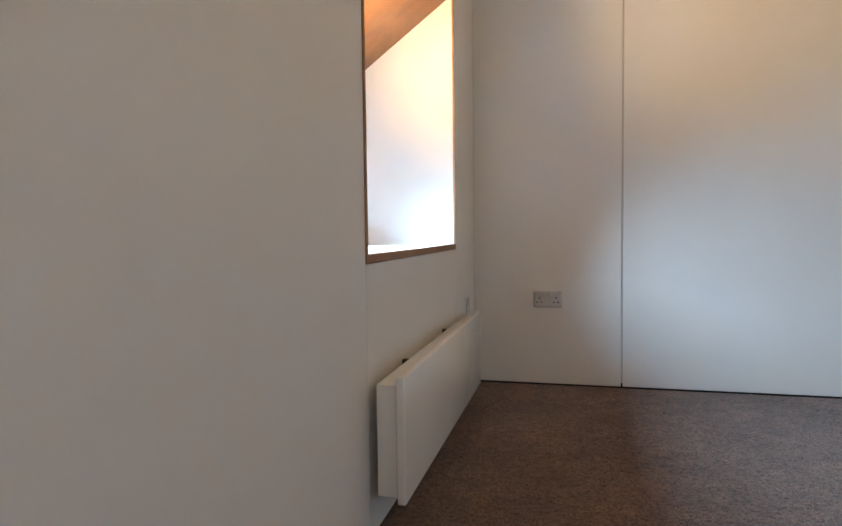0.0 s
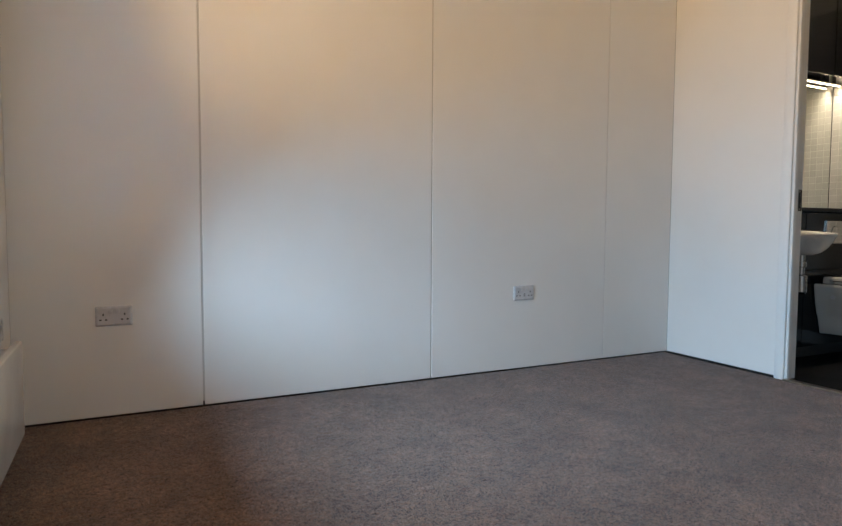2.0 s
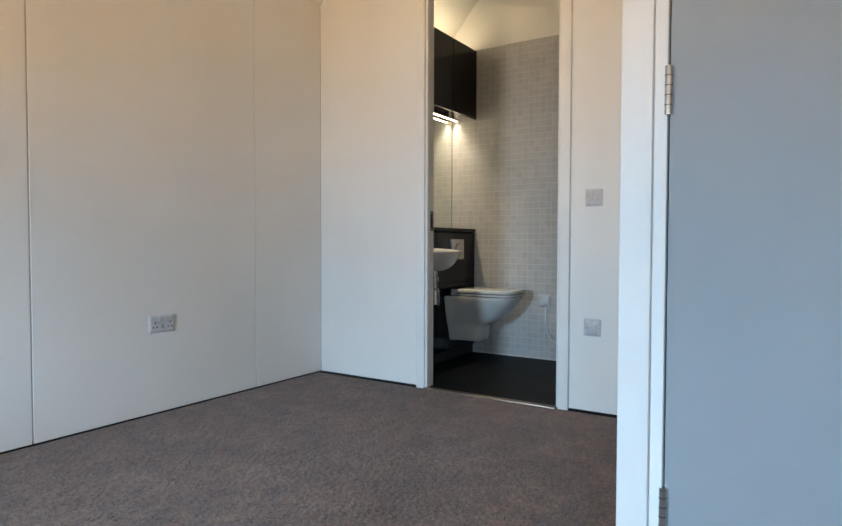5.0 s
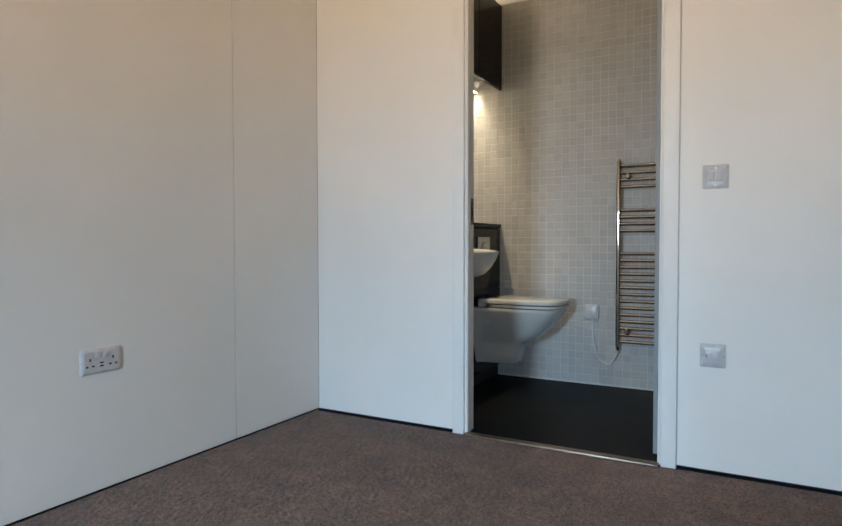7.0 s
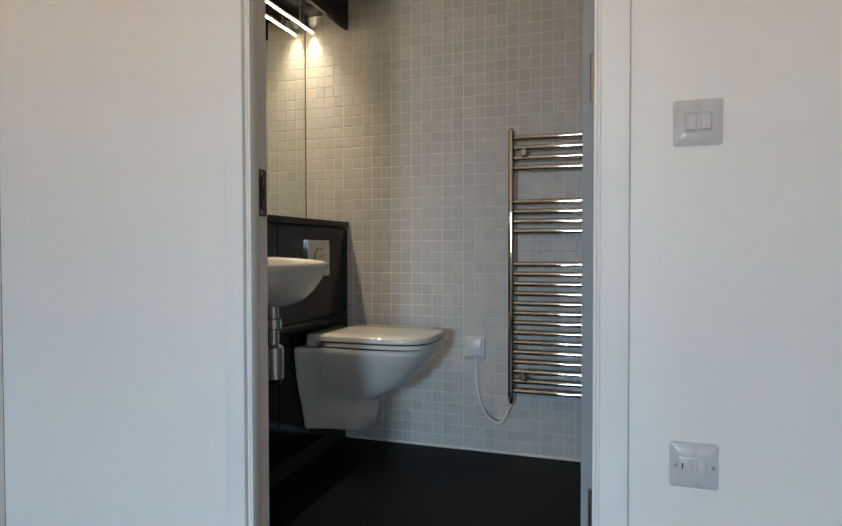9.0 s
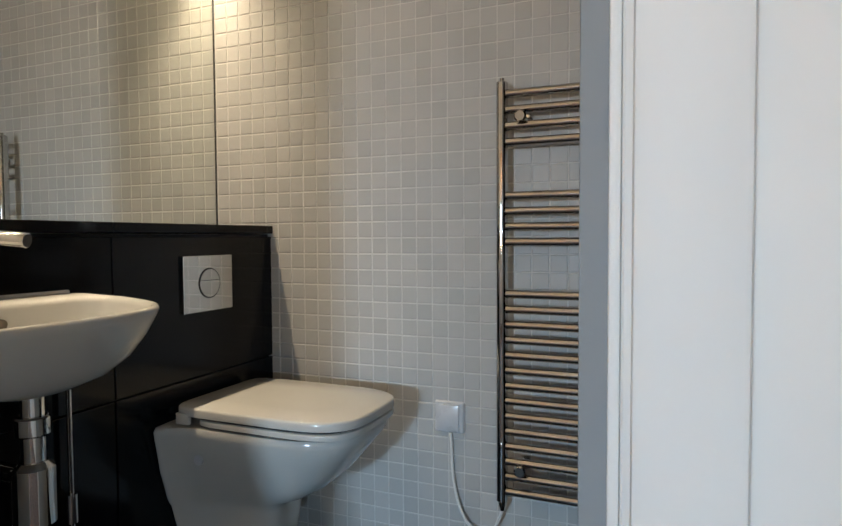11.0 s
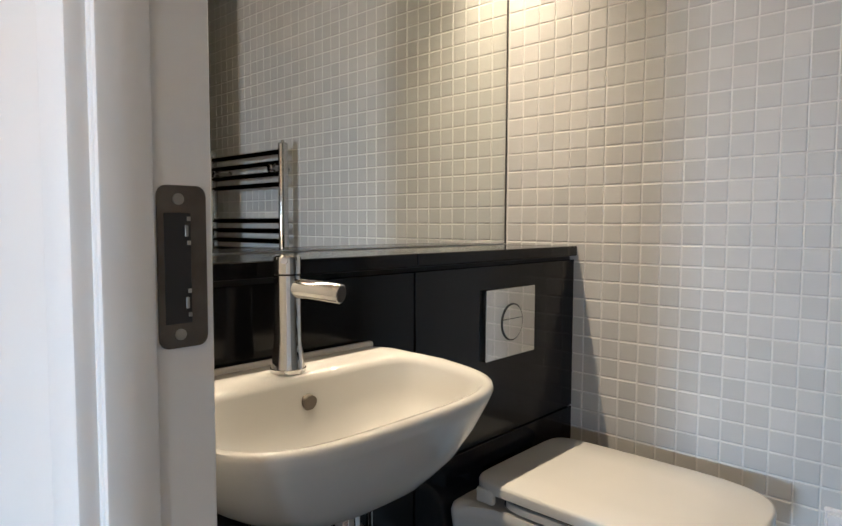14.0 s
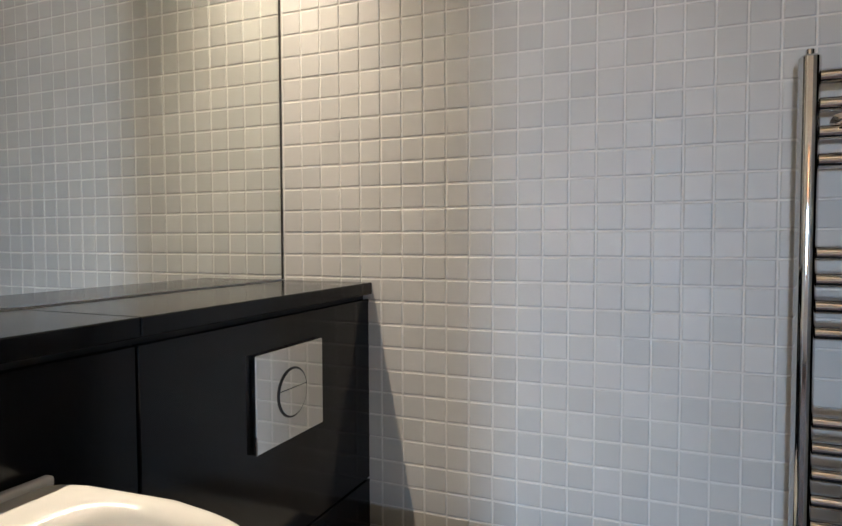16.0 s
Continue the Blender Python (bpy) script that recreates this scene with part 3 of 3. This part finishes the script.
# ---- basin, tap and trap ----
BX = 0.335
_bs = thing("wash_basin", "white ceramic wall-hung basin with a tap ledge", "basin", (BX, YB, 0.84))
_lo = [d_loop(BX, hx, yb, yf, z - 0.004, eb, ef) for hx, yb, yf, z, eb, ef in (
    (0.050, YB - 0.003, -0.715, 0.706, 8, 2.4), (0.098, YB - 0.003, -0.732, 0.709, 8, 2.6), (0.148, YB - 0.003, -0.750, 0.724, 8, 2.9), (0.182, YB - 0.003, -0.768, 0.752, 8, 3.1),
    (0.203, YB - 0.003, -0.783, 0.788, 9, 3.3), (0.214, YB - 0.003, -0.794, 0.821, 10, 3.5), (0.218, YB - 0.003, -0.798, 0.835, 10, 3.5), (0.2165, YB - 0.005, -0.796, 0.8405, 10, 3.5),
    (0.210, YB - 0.010, -0.790, 0.8415, 10, 3.5), (0.199, -0.604, -0.780, 0.8385, 6, 3.5), (0.193, -0.609, -0.775, 0.830, 6, 3.5), (0.180, -0.618, -0.763, 0.798, 5, 3.3),
    (0.152, -0.636, -0.748, 0.768, 4, 3.0), (0.098, -0.652, -0.726, 0.750, 3, 2.5), (0.030, -0.672, -0.704, 0.745, 2, 2))]
# narrower at the wall; the rim falls a little towards the front
_lo = [[(BX + (x - BX) * (1.018 - 0.11 * min(1.0, max(0.0, (y + 0.65) / 0.13))), y - 0.086 * max(0.0, -0.60 - y), z - 0.09 * max(0.0, -0.60 - y)) for x, y, z in loop] for loop in _lo]
part("bowl", loft(bmesh.new(), _lo), M_CERAMIC, _bs, smooth=60)
part("back_ledge", a_box(BX - 0.200, BX + 0.199, YB - 0.017, YB - 0.004, 0.832, 0.844, 0.004, 3), M_CERAMIC, _bs)
part("overflow_hole", a_tube([(BX - 0.002, -0.6135, 0.802), (BX - 0.002, -0.6220, 0.8005)], 0.0105, 20), M_STRIKE, _bs, "dark round overflow hole")
part("waste", a_tube([(BX, -0.688, 0.728), (BX, -0.688, 0.7345)], 0.022, 24), M_CHROME, _bs)

_tp = thing("basin_tap", "chrome single lever basin tap on the ledge", "tap", (BX, -0.575, 0.8375))
TX, TY = BX - 0.004, -0.575
part("body", a_tube([(TX, TY, 0.8366), (TX, TY, 0.842), (TX, TY, 0.8425), (TX, TY, 0.856), (TX, TY, 0.884), (TX, TY, 0.969)], [0.0245, 0.0245, 0.0232, 0.0212, 0.0188, 0.0182], 28), M_CHROME, _tp)
part("neck_ring", a_tube([(TX, TY, 0.9692), (TX, TY, 0.9712)], 0.0172, 28), M_DARK, _tp)
_lv = part("lever", a_tube([(TX, TY, 0.9714), (TX, TY, 0.994), (TX, TY, 0.9965)], [0.0188, 0.0188, 0.0165], 28), M_CHROME, _tp)
part("lever_pin", a_tube([(TX - 0.012, TY - 0.012, 0.989), (TX - 0.026, TY - 0.030, 0.991)], 0.0045, 14), M_CHROME, _lv)
_so = part("spout", a_tube([(TX, TY, 0.952), (TX + 0.016, TY - 0.034, 0.950), (TX + 0.033, TY - 0.072, 0.946), (TX + 0.0336, TY - 0.0735, 0.9458)], [0.0135, 0.0135, 0.0135, 0.0125], 24), M_CHROME, _tp)
part("outlet", a_tube([(TX + 0.0337, TY - 0.0737, 0.9457), (TX + 0.0340, TY - 0.0745, 0.9456)], 0.0112, 20), M_DARK, _so, "dark spout mouth")

part("boss", a_tube([(BX, -0.69, 0.716), (BX, -0.69, 0.704), (BX, -0.69, 0.696)], [0.040, 0.032, 0.028], 24), M_CERAMIC, _bs)
_tr = thing("bottle_trap", "chrome waste pipe and bottle trap under the basin", "trap", (BX, -0.69, 0.5))
part("tailpiece", a_tube([(BX, -0.69, 0.700), (BX, -0.69, 0.560)], 0.019, 20), M_CHROME, _tr)
part("nut", a_tube([(BX, -0.69, 0.652), (BX, -0.69, 0.649), (BX, -0.69, 0.622), (BX, -0.69, 0.619)], [0.024, 0.027, 0.027, 0.024], 20), M_CHROME, _tr)
part("cup", a_tube([(BX, -0.69, 0.575), (BX, -0.69, 0.565), (BX, -0.69, 0.47), (BX, -0.69, 0.455)], [0.022, 0.033, 0.033, 0.022], 24), M_CHROME, _tr)
part("outlet_pipe", a_tube([(BX, -0.69, 0.545), (BX, -0.62, 0.545), (BX, YB - 0.001, 0.545)], 0.016, 18), M_CHROME, _tr)
for x in (BX, BX + 0.185):
    _iv = thing("isolating_valve", "small chrome supply valve and pipe below the basin", "valve", (x, YB, 0.40), "supply valves")
    part("pipe", a_tube([(x, YB - 0.02, 0.20), (x, YB - 0.02, 0.66), (x + (BX - x) * 0.4, YB - 0.03, 0.715)], 0.0055, 12), M_CHROME, _iv)
    part("valve_body", a_tube([(x, YB - 0.02, 0.36), (x, YB - 0.02, 0.42)], 0.012, 12), M_CHROME, _iv)
    part("wall_flange", a_tube([(x, YB - 0.0004, 0.20), (x, YB - 0.020, 0.20)], 0.0075, 12), M_CHROME, _iv)

# ---- toilet ----
CX = 0.960
_wc = thing("toilet", "white ceramic wall-hung toilet with the lid down", "toilet", (CX, YB, 0.14))


def bowl_loop(hx, y_front, z, e, flare):
    """A loop that widens towards the wall by flare."""
    out = []
    for x, y, zz in d_loop(CX, hx, YB + 0.0012, y_front, z, 10, e):
        k = max(0.0, (y + 0.650) / 0.137) ** 2.6
        wide = (x - CX) * (1 + flare * k) - 0.010 * k
        out.append((CX + wide, y, zz))
    return out


_lo = [bowl_loop(hx, yf, z, e, fl) for hx, yf, z, e, fl in (
    (0.086, -0.742, 0.140, 4.0, 0.42), (0.091, -0.752, 0.146, 4.0, 0.44), (0.093, -0.760, 0.20, 4.0, 0.60), (0.094, -0.768, 0.248, 3.8, 0.76), (0.096, -0.780, 0.262, 3.4, 0.78),
    (0.099, -0.800, 0.272, 3.0, 0.82), (0.106, -0.838, 0.286, 2.8, 0.78), (0.119, -0.888, 0.316, 2.7, 0.68), (0.138, -0.936, 0.358, 2.8, 0.56), (0.157, -0.978, 0.410, 3.0, 0.44),
    (0.171, -1.010, 0.452, 3.2, 0.38), (0.172, -1.012, 0.464, 3.2, 0.38), (0.168, -1.008, 0.473, 3.2, 0.37), (0.14, -0.970, 0.474, 3.2, 0.34))]
part("bowl", loft(bmesh.new(), _lo), M_CERAMIC, _wc, smooth=60)


def flat_lid(hx, yb, yf, z0, z1, r, tilt=0.0):
    loops = [d_loop(CX, hx - r, yb - r, yf + r, z0, 9, 3.8, tilt=tilt), d_loop(CX, hx, yb, yf, z0 + r * 0.4, 9, 3.8, tilt=tilt), d_loop(CX, hx, yb, yf, z1 - r, 9, 3.8, tilt=tilt),
             d_loop(CX, hx - r * 0.3, yb - r * 0.3, yf + r * 0.3, z1 - r * 0.3, 9, 3.8, tilt=tilt), d_loop(CX, hx - r, yb - r, yf + r, z1, 9, 3.8, tilt=tilt), d_loop(CX, hx * 0.5, yb - 0.1, yf + 0.1, z1 + 0.001, 9, 3.8, tilt=tilt)]
    return loft(bmesh.new(), loops)


part("seat", flat_lid(0.171, -0.600, -1.024, 0.4785, 0.4935, 0.003), M_CERAMIC, _wc, smooth=50)
part("lid", flat_lid(0.173, -0.534, -1.027, 0.498, 0.522, 0.006), M_CERAMIC, _wc, smooth=50)
# near-black inserts stand for the shade between lid, seat and bowl
part("seat_gap_shade", flat_lid(0.164, -0.590, -1.012, 0.4925, 0.4984, 0.001), M_DARK, _wc)
for sx in (-0.08, 0.08):
    part("hinge", a_box(CX + sx - 0.018, CX + sx + 0.018, -0.572, -0.540, 0.4735, 0.498, 0.004), M_CERAMIC, _wc)
part("seat_gap_shade", flat_lid(0.160, -0.590, -1.004, 0.4730, 0.4790, 0.001), M_DARK, _wc)
# a round cap takes the place of the hollow fixing recess
part("fixing_recess_cap", a_tube([(CX - 0.110, -0.612, 0.392), (CX - 0.163, -0.612, 0.392)], [0.016, 0.013], 18), M_PLASTIC, _wc, "round cap standing in for the fixing recess in the side")

for sx in (-1, 1):
    part("lid_skirt", a_box(CX + sx * 0.1655 - 0.007, CX + sx * 0.1655 + 0.007, -0.592, -0.552, 0.4775, 0.507, 0.004), M_CERAMIC, _wc)

_wc.location.z += 0.014

# ---- towel radiator ----
RX, RY0, RY1 = 1.178, -1.272, -1.790
_rd = thing("towel_radiator", "chrome ladder towel radiator on the mosaic wall", "radiator", (RX, (RY0 + RY1) / 2, 0.255))
for y in (RY0, RY1):
    loops = []
    for z, s in ((0.258, 0.8), (0.261, 1.0), (1.338, 1.0), (1.341, 0.8)):
        loops.append([(RX + 0.004 + 0.019 * s * math.cos(a) * (1.0 if math.cos(a) < 0 else 0.9), y + 0.0145 * s * math.copysign(abs(math.sin(a)) ** 0.7, math.sin(a)), z) for a in (k * 2 * math.pi / 24 for k in range(24))])
    up = part("upright", loft(bmesh.new(), loops), M_CHROME, _rd)
    part("end_plug", a_tube([(RX + 0.002, y, 1.341), (RX + 0.002, y, 1.350)], 0.006), M_CHROME, up)
rungs = [1.309 - 0.0405 * k for k in range(4)] + [1.052 - 0.0393 * k for k in range(4)] + [0.801 - 0.03955 * k for k in range(14)]
for z in rungs:
    part("rung", a_tube([(RX, RY0 - 0.012, z), (RX, RY1 + 0.012, z)], 0.0112, 16), M_CHROME, _rd)
for y in (RY0 - 0.052, RY1 + 0.052):
    for z in (1.248, 0.350):
        part("wall_bracket", a_tube([(XT - 0.005, y, z), (XT - 0.012, y, z), (XT - 0.013, y, z), (RX - 0.010, y, z), (RX - 0.022, y, z), (RX - 0.025, y, z)], [0.016, 0.016, 0.009, 0.009, 0.0155, 0.012], 20), M_CHROME, _rd)
part("element_cap", a_tube([(RX + 0.004, RY0, 0.2575), (RX + 0.004, RY0, 0.245), (RX + 0.004, RY0, 0.232)], [0.012, 0.010, 0.006], 16), M_CHROME, _rd)

_so = thing("flex_outlet", "white plastic flex outlet plate on the mosaic", "outlet", (0, 0, 0))
part("face_plate", plate_mesh(0.088, 0.088, 0.010, 0.004), M_PLASTIC, _so)
part("cover", a_box(-0.036, 0.030, -0.016, -0.0095, -0.036, 0.036, 0.003), M_PLASTIC, _so)
put(_so, pose(XT - 0.005, -1.108, 0.448, 0, 0, -90))
_pts = []
for k in range(33):
    u = k / 32
    y = -1.112 - 0.004 * math.sin(u * 9) - 0.159 * max(0.0, (u - 0.18) / 0.82) ** 1.5
    z = 0.404 - 0.262 * math.sin(min(u / 0.80, 1.0) * math.pi / 2) ** 1.15 + 0.092 * max(0.0, (u - 0.80) / 0.20) ** 1.6
    _pts.append((XT - 0.014 - 0.047 * u ** 2, y, z))
_cab = tagged(part("flex_cable", a_tube(_pts, 0.0040, 10), M_CABLE, None, "", 60), "thin white flex hanging from outlet to radiator", "cable")

# strike plate in the doorway's lining
_sk = thing("strike_plate", "dull bronze strike plate with two screws in the lining", "strike plate", (0.056, DL, 0.947))
SZ0, SZ1 = 0.947, 1.066
_bm = bmesh.new()
_pts = []
for cx, cz, a0 in ((0.0665, SZ1 - 0.008, 0), (0.0435, SZ1 - 0.008, 90), (0.0435, SZ0 + 0.008, 180), (0.0665, SZ0 + 0.008, 270)):
    _pts += [(cx + 0.007 * math.cos(radians(a0 + k * 22.5)), cz + 0.008 * math.sin(radians(a0 + k * 22.5))) for k in range(5)]
loft(_bm, [[(x, DL - 0.0003, z) for x, z in _pts], [(x, DL - 0.0022, z) for x, z in _pts]])
part("plate", _bm, M_STRIKE, _sk)
part("keep_hole", a_box(0.041, 0.061, DL - 0.0030, DL - 0.0021, SZ0 + 0.018, SZ1 - 0.020, 0.0004, 1), M_DARK, _sk, "black latch opening")
for z in (SZ0 + 0.033, SZ1 - 0.033):
    part("adjuster", a_box(0.0563, 0.0590, DL - 0.0036, DL - 0.0028, z - 0.0042, z + 0.0042, 0.0004, 1), M_STEEL, _sk)
    for dz in (-0.0088, 0.0088):
        part("adjuster_tooth", a_box(0.0580, 0.0608, DL - 0.0036, DL - 0.0028, z + dz - 0.0016, z + dz + 0.0016, 0.0003, 1), M_STEEL, _sk)
for z in (SZ0 + 0.010, SZ1 - 0.010):
    part("screw", a_tube([(0.052, DL - 0.0020, z), (0.052, DL - 0.0034, z)], 0.0042, 16), M_STEEL, _sk)

# ---- mosaic: grout sheet and tiles ----
PITCH, GAP, Z_TOP, Y_END = 0.0467, 0.0023, 2.390, -2.392
part("grout", a_box(XT - 0.0064, XT - 0.0005, Y_END, YM - 0.0005, 0.008, Z_TOP), M_GROUT, wall_t)
part("tile_trim", a_box(XT - 0.012, XT - 0.0006, Y_END, YM - 0.0005, Z_TOP + 0.0005, Z_TOP + 0.009, 0.002, 1), M_CEIL, wall_t)
part("sealant", a_box(XT - 0.0135, XT - 0.0048, Y_END, YB - 0.002, 0.0045, 0.0125, 0.002, 1), M_GROUT, wall_t)


def tile_geometry(y, z, w, h):
    """One pillowed tile: 12 corners and its faces, standing out towards -x."""
    v = []
    for x, s in ((XT - 0.0050, 0.0), (XT - 0.0068, 0.0004), (XT - 0.0079, 0.0022)):
        v += [(x, y + s, z + s), (x, y + w - s, z + s), (x, y + w - s, z + h - s), (x, y + s, z + h - s)]
    f = [(8, 11, 10, 9)]
    for r in (0, 4):
        for k in range(4):
            f.append((r + k, r + 4 + k, r + 4 + (k + 1) % 4, r + (k + 1) % 4))
    return v, f


def mesh_from(name, v, f):
    me = bpy.data.meshes.new(name)
    me.from_pydata(v, [], f)
    me.materials.append(M_TILE)
    me.validate()
    return me


T0 = -0.543                     # first full joint beside the boxing
Z0 = 0.948 - 21 * PITCH + PITCH
rows_z = [Z0 + k * PITCH for k in range(-2, 60)]
cols_y = [T0 - k * PITCH for k in range(-6, 46)]
_v, _f = tile_geometry(0.0, 0.0, PITCH - GAP, PITCH - GAP)
one = mesh_from("tile", [(x - XT, y, z) for x, y, z in _v], _f)
many_v, many_f, count = [], [], 0
for yy in cols_y:
    y1, y0 = min(yy + GAP * -0.5, YM - 0.002), max(yy - PITCH + GAP * 0.5, Y_END)
    if y1 - y0 < 0.006:
        continue
    for zz in rows_z:
        z0, z1 = max(zz + GAP * 0.5, 0.0095), min(zz + PITCH - GAP * 0.5, Z_TOP)
        if z1 - z0 < 0.006:
            continue
        whole = abs(y1 - y0 - PITCH + GAP) < 1e-4 and abs(z1 - z0 - PITCH + GAP) < 1e-4
        if whole and -1.22 < y0 and y1 < YB - 0.02 and 0.60 < z0 < 1.52 and count < 300:
            ob = new("tile", one)
            ob.location = (XT + random.uniform(-0.0002, 0.0002), y0, z0)
            ob.rotation_euler = (0, random.uniform(-0.0035, 0.0035), random.uniform(-0.0035, 0.0035))
            ob.parent = wall_t
            count += 1
        else:
            v, f = tile_geometry(y0, z0, y1 - y0, z1 - z0)
            k = len(many_v)
            j = random.uniform(-0.00025, 0.00025)
            many_v += [(a + j, b, c) for a, b, c in v]
            many_f += [tuple(i + k for i in q) for q in f]
rest = new("mosaic_field", mesh_from("mosaic_field", many_v, many_f))
rest.parent = wall_t
tagged(rest, "remaining off-white mosaic tiles", kind="stuff")
